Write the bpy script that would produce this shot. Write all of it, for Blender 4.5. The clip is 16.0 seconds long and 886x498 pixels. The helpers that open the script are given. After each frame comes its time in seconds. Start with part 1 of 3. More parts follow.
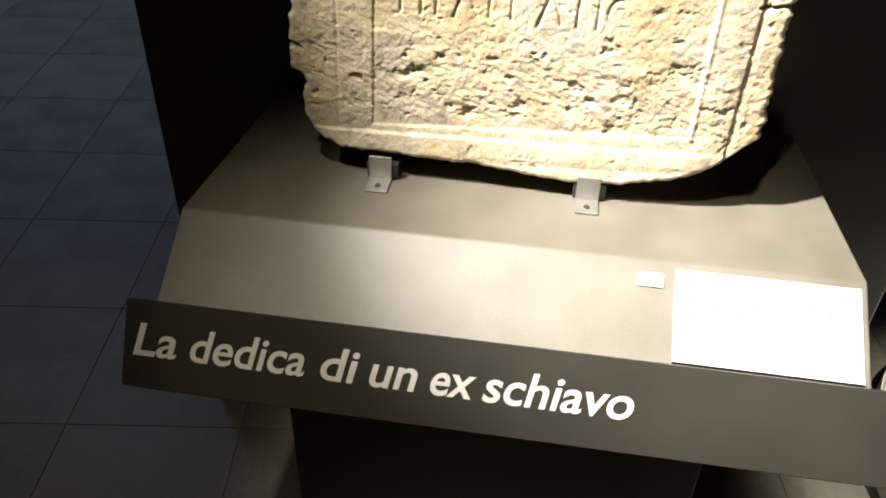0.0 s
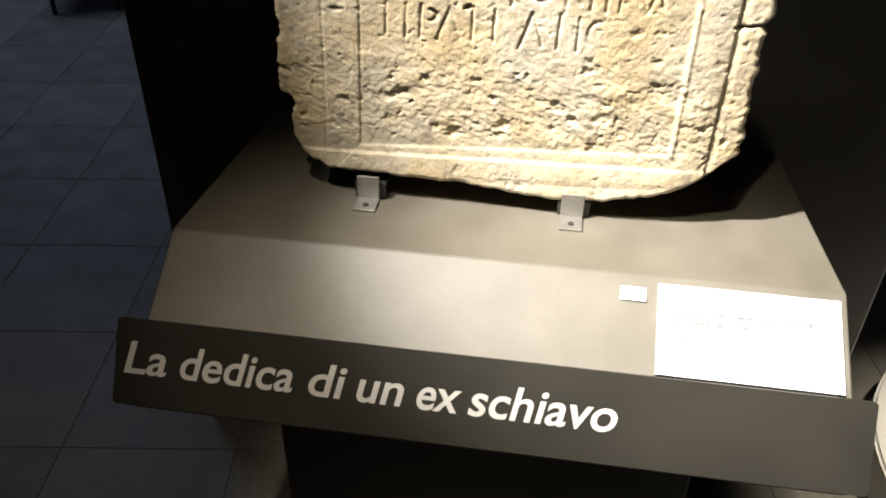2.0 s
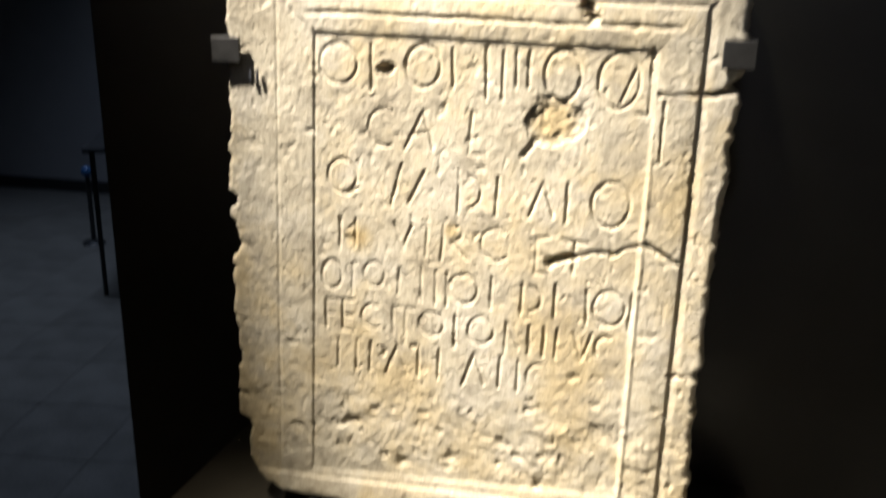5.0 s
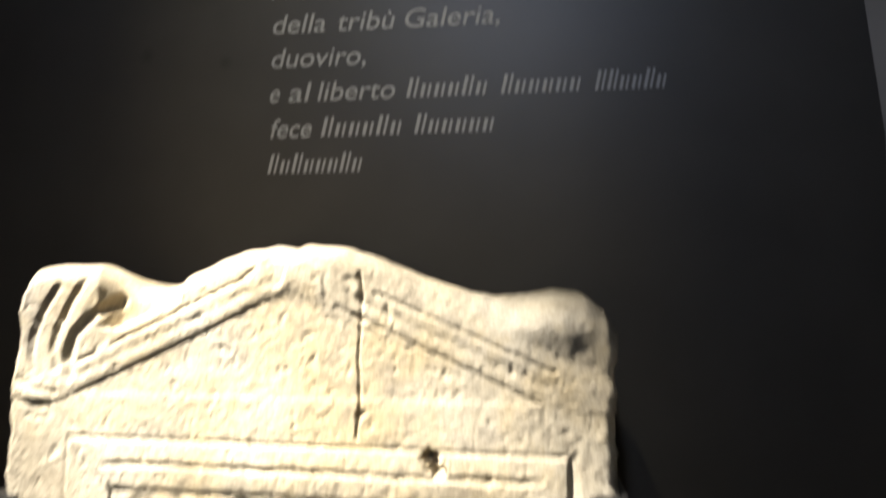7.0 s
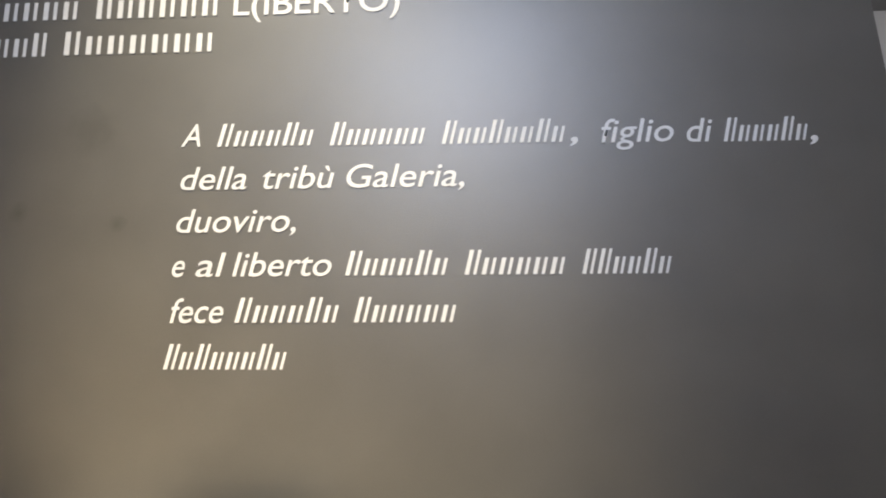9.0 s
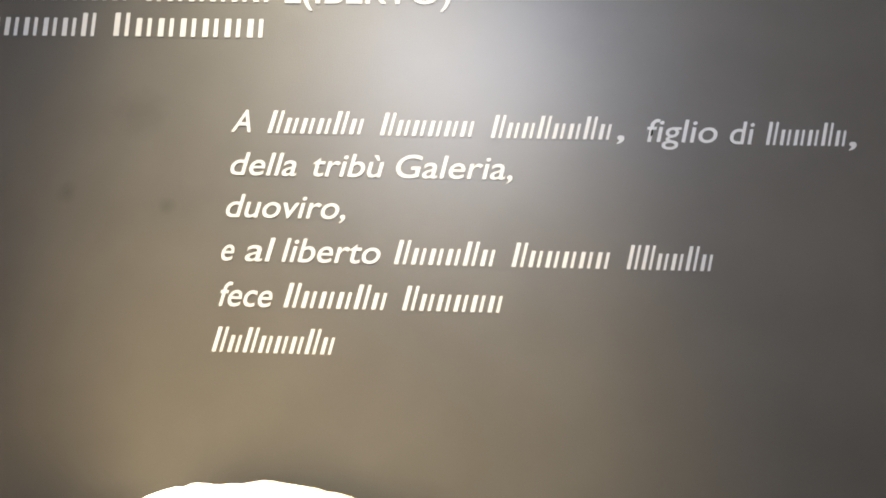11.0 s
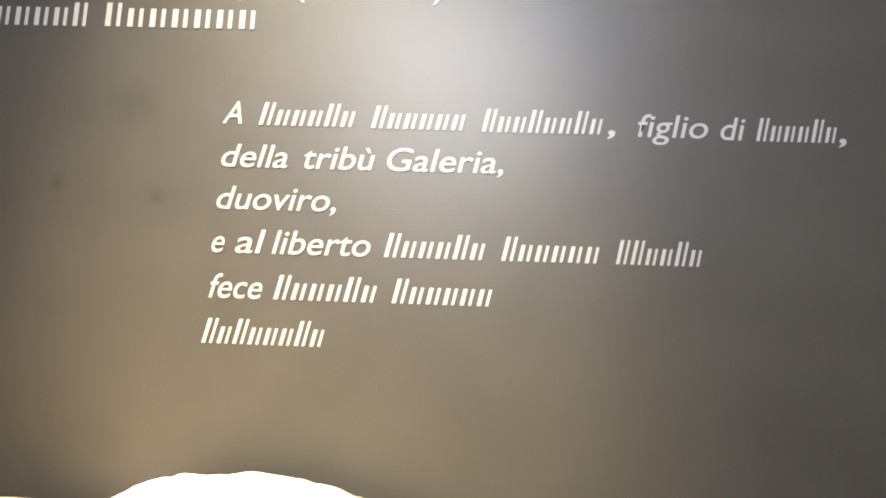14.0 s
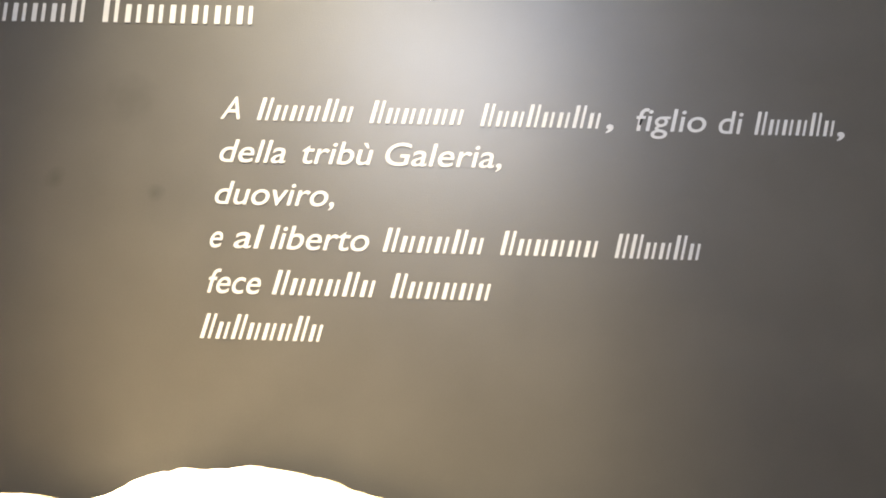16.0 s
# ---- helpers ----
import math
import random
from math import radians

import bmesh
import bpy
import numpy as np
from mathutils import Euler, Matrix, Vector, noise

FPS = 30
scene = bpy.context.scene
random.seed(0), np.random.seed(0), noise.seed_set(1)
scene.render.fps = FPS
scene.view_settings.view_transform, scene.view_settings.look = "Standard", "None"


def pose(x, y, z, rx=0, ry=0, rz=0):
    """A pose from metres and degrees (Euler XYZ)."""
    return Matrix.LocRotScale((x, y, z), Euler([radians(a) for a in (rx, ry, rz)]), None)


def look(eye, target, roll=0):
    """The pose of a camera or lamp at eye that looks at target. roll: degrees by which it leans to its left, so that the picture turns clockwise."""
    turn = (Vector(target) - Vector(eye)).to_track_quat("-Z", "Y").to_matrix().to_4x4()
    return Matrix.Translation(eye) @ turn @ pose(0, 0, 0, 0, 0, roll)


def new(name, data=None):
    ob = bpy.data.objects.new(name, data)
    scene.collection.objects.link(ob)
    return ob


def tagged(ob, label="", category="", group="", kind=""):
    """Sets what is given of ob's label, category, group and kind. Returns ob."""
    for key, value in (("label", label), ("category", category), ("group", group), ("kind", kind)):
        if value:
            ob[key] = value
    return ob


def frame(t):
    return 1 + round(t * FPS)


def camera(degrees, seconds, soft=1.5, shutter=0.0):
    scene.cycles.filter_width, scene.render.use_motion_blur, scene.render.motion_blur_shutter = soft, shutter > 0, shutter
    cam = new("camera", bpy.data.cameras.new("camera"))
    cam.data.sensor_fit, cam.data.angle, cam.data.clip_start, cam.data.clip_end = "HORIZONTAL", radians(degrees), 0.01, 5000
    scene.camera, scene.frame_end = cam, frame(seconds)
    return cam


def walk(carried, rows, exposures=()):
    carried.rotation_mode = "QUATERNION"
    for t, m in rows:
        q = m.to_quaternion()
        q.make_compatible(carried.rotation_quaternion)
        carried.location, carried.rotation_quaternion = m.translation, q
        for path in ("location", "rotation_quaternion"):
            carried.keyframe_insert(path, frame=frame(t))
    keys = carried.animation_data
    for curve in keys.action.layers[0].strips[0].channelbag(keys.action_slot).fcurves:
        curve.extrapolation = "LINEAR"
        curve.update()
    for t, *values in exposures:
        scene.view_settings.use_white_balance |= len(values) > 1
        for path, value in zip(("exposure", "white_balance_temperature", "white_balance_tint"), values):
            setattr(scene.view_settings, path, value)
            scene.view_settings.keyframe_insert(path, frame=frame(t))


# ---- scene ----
# Heights: floor 0, top of the plinth 0.75.
TOP = 0.75
# seconds, eye x y z, yaw, pitch, roll
ROWS = [
    (0, 0.1434, -1.1565, 1.3405, 7.953, -37.111, 1.537),
    (0.5, 0.1489, -1.1655, 1.3399, 8.038, -36.520, 1.429),
    (1, 0.1565, -1.1696, 1.3428, 8.026, -36.038, 1.056),
    (1.5, 0.1613, -1.1716, 1.3453, 7.961, -35.811, 0.941),
    (2, 0.1643, -1.1728, 1.3428, 8.091, -35.364, 0.906),
    (2.5, 0.1639, -1.1705, 1.3476, 8.194, -35.483, 0.855),
    (3, 0.1670, -1.1704, 1.3496, 8.212, -35.341, 0.784),
    (3.2, 0.1680, -1.1674, 1.3573, 8.137, -35.084, 0.794),
    (5.3, 0.3142, -1.1380, 1.4273, 12.819, -12.689, 1.054),
    (5.5, 0.3303, -1.1330, 1.4285, 12.762, -10.264, 0.855),
    (6, 0.3548, -1.1104, 1.4628, 11.060, -4.774, 0.075),
    (6.5, 0.3561, -1.0639, 1.4810, 8.722, 1.833, 0.007),
    (7, 0.3489, -0.9779, 1.5359, 7.358, 5.824, -0.094),
    (7.5, 0.3442, -0.8954, 1.5801, 7.181, 10.733, 0.422),
    (8, 0.3447, -0.8289, 1.6198, 5.221, 11.838, 0.658),
    (8.5, 0.3509, -0.7843, 1.6711, 4.944, 10.583, 0.596),
    (9, 0.3315, -0.7823, 1.6836, 4.288, 12.063, 0.343),
    (9.5, 0.3069, -0.7850, 1.6737, 3.579, 11.917, 1.095),
    (10, 0.2858, -0.7932, 1.6824, 3.194, 11.385, 1.450),
    (12.5, 0.2534, -0.8056, 1.6799, 1.821, 11.214, 1.791),
    (13, 0.2596, -0.8048, 1.6828, 2.080, 11.025, 1.990),
    (13.5, 0.2589, -0.8013, 1.6787, 1.886, 11.114, 2.184),
    (14, 0.2688, -0.8045, 1.6829, 2.344, 10.738, 2.181),
    (14.5, 0.2716, -0.8080, 1.6816, 2.402, 10.726, 2.195),
    (15, 0.2669, -0.8086, 1.6831, 2.205, 10.527, 2.278),
    (15.5, 0.2677, -0.8066, 1.6847, 2.280, 10.351, 2.207),
    (16, 0.2682, -0.8025, 1.6755, 2.202, 10.892, 1.959),
]
cam = camera(56.72, 16.0, soft=1.9, shutter=0.8)
walk(cam, [(t, pose(x, y, z) @ pose(0, 0, 0, 0, 0, yaw) @ pose(0, 0, 0, 90 + pitch) @ pose(0, 0, 0, 0, 0, roll))
           for t, x, y, z, yaw, pitch, roll in ROWS],
     exposures=[(0.0, 0.22, 6500, 10), (1.0, 0.14, 6500, 10), (2.0, 0.0, 6500, 10), (3.2, -0.14, 6500, 10), (5.3, -0.3, 6500, 10), (6.3, -0.38, 6500, 10), (6.8, -0.06, 6500, 10), (7.2, 0.36, 6500, 10), (7.7, 1.1, 6700, 10), (8.1, 1.8, 6800, 10), (8.6, 2.45, 6850, 10),
                (9.0, 2.8, 6950, 10), (9.6, 2.97, 7150, 10), (10.2, 3.0, 7350, 10), (12.3, 3.16, 7800, 10), (16.0, 3.18, 7850, 10)])

# ---- light ----
world = bpy.data.worlds.new("museum_dusk")
world.use_nodes = True
scene.world = world
world.node_tree.nodes["Background"].inputs[0].default_value = (0.35, 0.45, 0.7, 1)
world.node_tree.nodes["Background"].inputs[1].default_value = 0.012


def lamp(name, eye, target, watts, cone, blend, size, color):
    data = bpy.data.lights.new(name, "SPOT")
    data.energy, data.spot_size, data.spot_blend, data.shadow_soft_size, data.color = watts, radians(cone), blend, size, color
    ob = new(name, data)
    ob.matrix_basis = look(eye, target)
    return ob


KEY = (-1.42, -1.12, TOP + 3.10)
KEY_AT = (0.325, -0.30, TOP + 0.205)
COOL = (0.14, -2.5, TOP + 2.35)
COOL_AT = (0.27, 0.0, TOP + 1.28)
lamp("key_spot", KEY, KEY_AT, 3700, 17.3, 1.0, 0.05, (1.0, 0.945, 0.87))
lamp("front_spot", (-0.30, -1.55, TOP + 3.1), (0.16, -0.47, TOP - 0.06), 310, 20, 1.0, 0.05, (1.0, 0.885, 0.70))
lamp("fill_spot", (-0.35, -1.15, TOP + 3.1), (0.13, 0.0, TOP + 1.01), 98, 17.5, 1.0, 0.05, (1.0, 0.91, 0.64))
lamp("cool_spot", COOL, COOL_AT, 54, 40, 1.0, 0.08, (0.67, 0.765, 0.99))
lamp("back_spot", (-2.5, 2.3, 4.1), (-2.2, 2.4, 0.0), 180, 86, 1.0, 0.45, (0.56, 0.71, 1.0))
# added warm lamp without a known fitting, brightens the floor at front left
lamp("floor_fill", (-1.0, -1.1, 4.15), (-0.80, -0.75, 0.0), 48, 34, 1.0, 0.1, (1.0, 0.83, 0.64))
lamp("wall_washer", (2.0, 2.6, 3.2), (2.75, 4.25, 3.6), 13, 100, 1.0, 0.1, (0.92, 0.93, 1.0))
lamp("side_spot", (1.6, -0.2, 4.0), (1.24, -0.10, 0.1), 850, 18, 0.8, 0.04, (1.0, 0.90, 0.72))


# ---- materials ----
def material(name, rough=0.5, metal=0.0):
    m = bpy.data.materials.new(name)
    m.use_nodes = True
    b = m.node_tree.nodes["Principled BSDF"]
    b.inputs["Roughness"].default_value, b.inputs["Metallic"].default_value = rough, metal
    return m, m.node_tree.nodes, m.node_tree.links, b


def noisy(name, low, high, scale, rough, bump=0.0, bump_scale=200.0, metal=0.0, rough_swing=0.0, fine=0.35, per_piece=0.0):
    """A surface with broad and fine variation of colour, a grainy relief and uneven gloss."""
    m, n, l, b = material(name, rough, metal)
    co = n.new("ShaderNodeTexCoord")
    broad, grain = n.new("ShaderNodeTexNoise"), n.new("ShaderNodeTexNoise")
    broad.inputs["Scale"].default_value, broad.inputs["Detail"].default_value = scale, 6
    grain.inputs["Scale"].default_value, grain.inputs["Detail"].default_value = bump_scale, 4
    mix = n.new("ShaderNodeMix")
    mix.data_type = "FLOAT"
    mix.inputs[0].default_value = fine
    ramp = n.new("ShaderNodeValToRGB")
    ramp.color_ramp.elements[0].position, ramp.color_ramp.elements[1].position = 0.33, 0.67
    ramp.color_ramp.elements[0].color, ramp.color_ramp.elements[1].color = (*low, 1), (*high, 1)
    for t in (broad, grain):
        l.new(co.outputs["Object"], t.inputs["Vector"])
    l.new(broad.outputs[0], mix.inputs[2])
    l.new(grain.outputs[0], mix.inputs[3])
    last = mix.outputs[0]
    if per_piece:
        info, add = n.new("ShaderNodeObjectInfo"), n.new("ShaderNodeMath")
        add.operation = "MULTIPLY_ADD"
        l.new(info.outputs["Random"], add.inputs[0])
        add.inputs[1].default_value = per_piece
        l.new(last, add.inputs[2])
        last = add.outputs[0]
    l.new(last, ramp.inputs[0])
    l.new(ramp.outputs[0], b.inputs["Base Color"])
    if bump:
        k = n.new("ShaderNodeBump")
        k.inputs["Strength"].default_value, k.inputs["Distance"].default_value = bump, 0.002
        l.new(grain.outputs[0], k.inputs["Height"])
        l.new(k.outputs[0], b.inputs["Normal"])
    if rough_swing:
        r = n.new("ShaderNodeMapRange")
        r.inputs[3].default_value, r.inputs[4].default_value = rough - rough_swing, rough + rough_swing
        l.new(broad.outputs[0], r.inputs[0])
        l.new(r.outputs[0], b.inputs["Roughness"])
    return m


M_PANEL = noisy("panel_paint", (0.059, 0.054, 0.047), (0.073, 0.067, 0.0585), 10, 0.36, 0.12, 700, rough_swing=0.025)
M_PANEL.node_tree.nodes["Principled BSDF"].inputs["Specular IOR Level"].default_value = 0.39


def smudged(m, spots):
    """Faint scuffs of dirt at given places on a painted surface."""
    n, l = m.node_tree.nodes, m.node_tree.links
    b = n["Principled BSDF"]
    col = b.inputs["Base Color"].links[0].from_socket
    co, grit = n.new("ShaderNodeTexCoord"), n.new("ShaderNodeTexNoise")
    grit.inputs["Scale"].default_value, grit.inputs["Detail"].default_value = 55, 5
    l.new(co.outputs["Object"], grit.inputs["Vector"])
    for at, radius, most in spots:
        away, reach, fade, mix = n.new("ShaderNodeVectorMath"), n.new("ShaderNodeMath"), n.new("ShaderNodeMapRange"), n.new("ShaderNodeMix")
        away.operation, reach.operation, mix.data_type, mix.blend_type = "DISTANCE", "MULTIPLY_ADD", "RGBA", "MULTIPLY"
        away.inputs[1].default_value = at
        l.new(co.outputs["Object"], away.inputs[0])
        l.new(grit.outputs[0], reach.inputs[0])
        reach.inputs[1].default_value = radius * 1.5
        l.new(away.outputs["Value"], reach.inputs[2])
        for k, v in zip((1, 2, 3, 4), (radius * 0.7, radius * 1.8, most, 0.0)):
            fade.inputs[k].default_value = v
        l.new(reach.outputs[0], fade.inputs[0])
        l.new(fade.outputs[0], mix.inputs[0])
        l.new(col, mix.inputs[6])
        mix.inputs[7].default_value = (0.45, 0.45, 0.42, 1)
        col = mix.outputs[2]
    l.new(col, b.inputs["Base Color"])


M_PLINTH = noisy("plinth_paint", (0.078, 0.070, 0.054), (0.118, 0.107, 0.086), 13, 0.47, 0.18, 600, rough_swing=0.06)
M_PLINTH.node_tree.nodes["Principled BSDF"].inputs["Specular IOR Level"].default_value = 0.50
M_BOARD = noisy("board_paint", (0.021, 0.0192, 0.0155), (0.030, 0.0274, 0.0222), 9, 0.5, 0.10, 700)
M_BOARD.node_tree.nodes["Principled BSDF"].inputs["Specular IOR Level"].default_value = 0.25
M_BASE = noisy("base_paint", (0.030, 0.027, 0.024), (0.038, 0.034, 0.030), 7, 0.5, 0.1, 500)
M_WHITE = noisy("white_vinyl", (0.41, 0.40, 0.39), (0.45, 0.44, 0.43), 30, 0.5)
M_TITLE = noisy("title_vinyl", (0.50, 0.48, 0.45), (0.56, 0.54, 0.51), 30, 0.5)
M_CARD = noisy("card_white", (0.72, 0.71, 0.69), (0.77, 0.76, 0.74), 20, 0.55)
# near-black without gloss: stands for the shade in the gap below the card
M_GAP_SHADE = noisy("gap_shade", (0.003, 0.003, 0.003), (0.006, 0.006, 0.005), 40, 0.9)
M_GAP_SHADE.node_tree.nodes["Principled BSDF"].inputs["Specular IOR Level"].default_value = 0.1
M_PRINT = noisy("grey_print", (0.13, 0.13, 0.135), (0.17, 0.17, 0.175), 60, 0.7)
M_INK = noisy("black_ink", (0.02, 0.02, 0.025), (0.04, 0.04, 0.05), 60, 0.7)
M_STEEL = noisy("brushed_steel", (0.30, 0.29, 0.27), (0.40, 0.39, 0.36), 60, 0.42, 0.05, 900, metal=0.85)
M_DARKSTEEL = noisy("dark_steel", (0.045, 0.043, 0.04), (0.075, 0.072, 0.068), 50, 0.45, 0.06, 700, metal=0.7)
M_TILE = noisy("floor_tile", (0.115, 0.108, 0.094), (0.215, 0.203, 0.18), 7, 0.42, 0.10, 90, rough_swing=0.1, per_piece=0.12)
M_GROUT = noisy("grout", (0.135, 0.129, 0.114), (0.19, 0.18, 0.16), 40, 0.8, 0.2, 300)
M_WALL = noisy("grey_plaster", (0.34, 0.34, 0.35), (0.40, 0.40, 0.41), 2, 0.8, 0.15, 120)
M_CEILING = noisy("ceiling_paint", (0.10, 0.10, 0.10), (0.13, 0.13, 0.13), 2, 0.8, 0.1, 120)
M_BLACK = noisy("black_metal", (0.02, 0.02, 0.02), (0.035, 0.035, 0.035), 30, 0.5)
M_MARBLE = noisy("pale_marble", (0.68, 0.66, 0.62), (0.80, 0.79, 0.76), 9, 0.5, 0.2, 120)


def limestone():
    m, n, l, b = material("limestone", 0.85)
    co = n.new("ShaderNodeTexCoord")

    def noise_at(scale, detail=6, rough=0.6):
        t = n.new("ShaderNodeTexNoise")
        t.inputs["Scale"].default_value, t.inputs["Detail"].default_value, t.inputs["Roughness"].default_value = scale, detail, rough
        l.new(co.outputs["Object"], t.inputs["Vector"])
        return t.outputs[0]

    def ramped(value, *stops):
        r = n.new("ShaderNodeValToRGB")
        e = r.color_ramp.elements
        while len(e) < len(stops):
            e.new(0.5)
        for k, (p, c) in zip(e, stops):
            k.position, k.color = p, (*c, 1)
        l.new(value, r.inputs[0])
        return r.outputs[0]

    def mixed(kind, factor, a, c):
        x = n.new("ShaderNodeMix")
        x.data_type, x.blend_type = "RGBA", kind
        if isinstance(factor, float):
            x.inputs[0].default_value = factor
        else:
            l.new(factor, x.inputs[0])
        l.new(a, x.inputs[6])
        l.new(c, x.inputs[7])
        return x.outputs[2]

    base = ramped(noise_at(9), (0.30, (0.37, 0.313, 0.215)), (0.5, (0.48, 0.423, 0.315)), (0.72, (0.55, 0.50, 0.41)))
    ochre = ramped(noise_at(17, 5), (0.3, (0.45, 0.345, 0.18)), (0.7, (0.51, 0.41, 0.245)))
    patch = ramped(noise_at(7, 8, 0.7), (0.46, (0, 0, 0)), (0.62, (0.85, 0.85, 0.85)))
    col = mixed("MIX", patch, base, ochre)
    for spot, radius in (((0.214, -0.235, 0.553), 0.034), ((-0.015, -0.235, 0.402), 0.022), ((0.10, -0.235, 0.42), 0.012)):
        away = n.new("ShaderNodeVectorMath")
        away.operation = "DISTANCE"
        away.inputs[1].default_value = spot
        l.new(co.outputs["Object"], away.inputs[0])
        reach = n.new("ShaderNodeMath")
        reach.operation = "MULTIPLY_ADD"
        l.new(noise_at(60, 4), reach.inputs[0])
        reach.inputs[1].default_value = radius
        l.new(away.outputs["Value"], reach.inputs[2])
        near = ramped(reach.outputs[0], (radius * 0.9, (0.8, 0.8, 0.8)), (radius * 1.5, (0, 0, 0)))
        col = mixed("MIX", near, col, ramped(noise_at(150, 4), (0.35, (0.36, 0.25, 0.10)), (0.65, (0.46, 0.35, 0.17))))
    # brown patina at the gable's corners, together with shading painted into the colour
    for spot, radius, most in (((-0.125, -0.235, 0.825), 0.062, 0.34), ((0.370, -0.235, 0.790), 0.060, 0.22), ((0.290, -0.235, 0.795), 0.042, 0.22)):
        away = n.new("ShaderNodeVectorMath")
        away.operation = "DISTANCE"
        away.inputs[1].default_value = spot
        l.new(co.outputs["Object"], away.inputs[0])
        reach = n.new("ShaderNodeMath")
        reach.operation = "MULTIPLY_ADD"
        l.new(noise_at(38, 6, 0.7), reach.inputs[0])
        reach.inputs[1].default_value = radius * 1.6
        l.new(away.outputs["Value"], reach.inputs[2])
        near = ramped(reach.outputs[0], (radius * 0.9, (most, most, most)), (radius * 2.2, (0, 0, 0)))
        col = mixed("MIX", near, col, ramped(noise_at(90, 5, 0.7), (0.32, (0.085, 0.070, 0.042)), (0.65, (0.235, 0.20, 0.125))))
    dirt = ramped(noise_at(28, 8, 0.75), (0.30, (0.40, 0.37, 0.33)), (0.50, (1, 1, 1)))
    col = mixed("MULTIPLY", 0.75, col, dirt)
    grey = ramped(noise_at(13, 7, 0.7), (0.56, (1, 1, 1)), (0.70, (0.72, 0.73, 0.76)))
    col = mixed("MULTIPLY", 0.7, col, grey)
    grain = ramped(noise_at(420, 3), (0.35, (0.70, 0.68, 0.64)), (0.6, (1.0, 1.0, 1.0)))
    col = mixed("MULTIPLY", 0.9, col, grain)
    l.new(col, b.inputs["Base Color"])
    k1, k2 = n.new("ShaderNodeBump"), n.new("ShaderNodeBump")
    k1.inputs["Strength"].default_value, k1.inputs["Distance"].default_value = 0.30, 0.002
    k2.inputs["Strength"].default_value, k2.inputs["Distance"].default_value = 0.5, 0.001
    l.new(noise_at(120, 6, 0.65), k1.inputs["Height"])
    l.new(noise_at(500, 4, 0.6), k2.inputs["Height"])
    l.new(k1.outputs[0], k2.inputs["Normal"])
    l.new(k2.outputs[0], b.inputs["Normal"])
    return m


M_STONE = limestone()

smudged(M_PANEL, (((-0.164, 0.0, 1.893), 0.012, 0.6), ((-0.059, 0.0, 1.880), 0.01, 0.5), ((-0.093, 0.0, 1.980), 0.03, 0.35), ((0.275, 0.0, 1.957), 0.008, 0.3)))


# ---- mesh tools ----
def mesh_of(name, verts, faces, mat, smooth=False):
    me = bpy.data.meshes.new(name)
    me.from_pydata([tuple(v) for v in verts], [], [tuple(f) for f in faces])
    me.materials.append(mat)
    if smooth:
        me.polygons.foreach_set("use_smooth", [True] * len(me.polygons))
    me.update()
    return me


def thing(name, label, category, at=(0, 0, 0), group="", kind=""):
    ob = new(name)
    ob.location = at
    return tagged(ob, label, category, group, kind)


def part(name, bm, mat, parent=None, label="", smooth=False):
    me = bpy.data.meshes.new(name)
    bmesh.ops.recalc_face_normals(bm, faces=bm.faces[:])
    bm.to_mesh(me)
    bm.free()
    me.materials.append(mat)
    if smooth:
        me.polygons.foreach_set("use_smooth", [True] * len(me.polygons))
    ob = new(name, me)
    if parent:
        ob.parent = parent
    if label:
        ob["label"] = label
    return ob


def block(x0, x1, y0, y1, z0, z1, bevel=0.0, bm=None, segments=2):
    bm = bm or bmesh.new()
    made = bmesh.ops.create_cube(bm, size=1)["verts"]
    for v in made:
        v.co = Vector((x0 + (v.co.x + 0.5) * (x1 - x0), y0 + (v.co.y + 0.5) * (y1 - y0), z0 + (v.co.z + 0.5) * (z1 - z0)))
    if bevel:
        edges = list({e for v in made for e in v.link_edges})
        bmesh.ops.bevel(bm, geom=edges, offset=bevel, segments=segments, affect="EDGES", profile=0.5)
    return bm


def prism(profile, x0, x1, bevel=0.0, taper=None):
    """A profile in y and z, drawn out along x. taper: for each profile point the inset of both ends."""
    bm = bmesh.new()
    taper = taper or [0] * len(profile)
    a = [bm.verts.new((x0 + k, y, z)) for (y, z), k in zip(profile, taper)]
    b = [bm.verts.new((x1 - k, y, z)) for (y, z), k in zip(profile, taper)]
    n = len(profile)
    bm.faces.new(a)
    bm.faces.new(b[::-1])
    for i in range(n):
        bm.faces.new((a[i], b[i], b[(i + 1) % n], a[(i + 1) % n]))
    if bevel:
        bmesh.ops.bevel(bm, geom=bm.edges[:], offset=bevel, segments=3, affect="EDGES", profile=0.5)
    return bm


def tube(p, q, r0, r1=None, sides=16, bm=None):
    bm = bm or bmesh.new()
    p, q = Vector(p), Vector(q)
    m = Matrix.Translation((p + q) / 2) @ (q - p).to_track_quat("Z", "Y").to_matrix().to_4x4()
    bmesh.ops.create_cone(bm, cap_ends=True, segments=sides, radius1=r0, radius2=r0 if r1 is None else r1, depth=(q - p).length, matrix=m)
    return bm


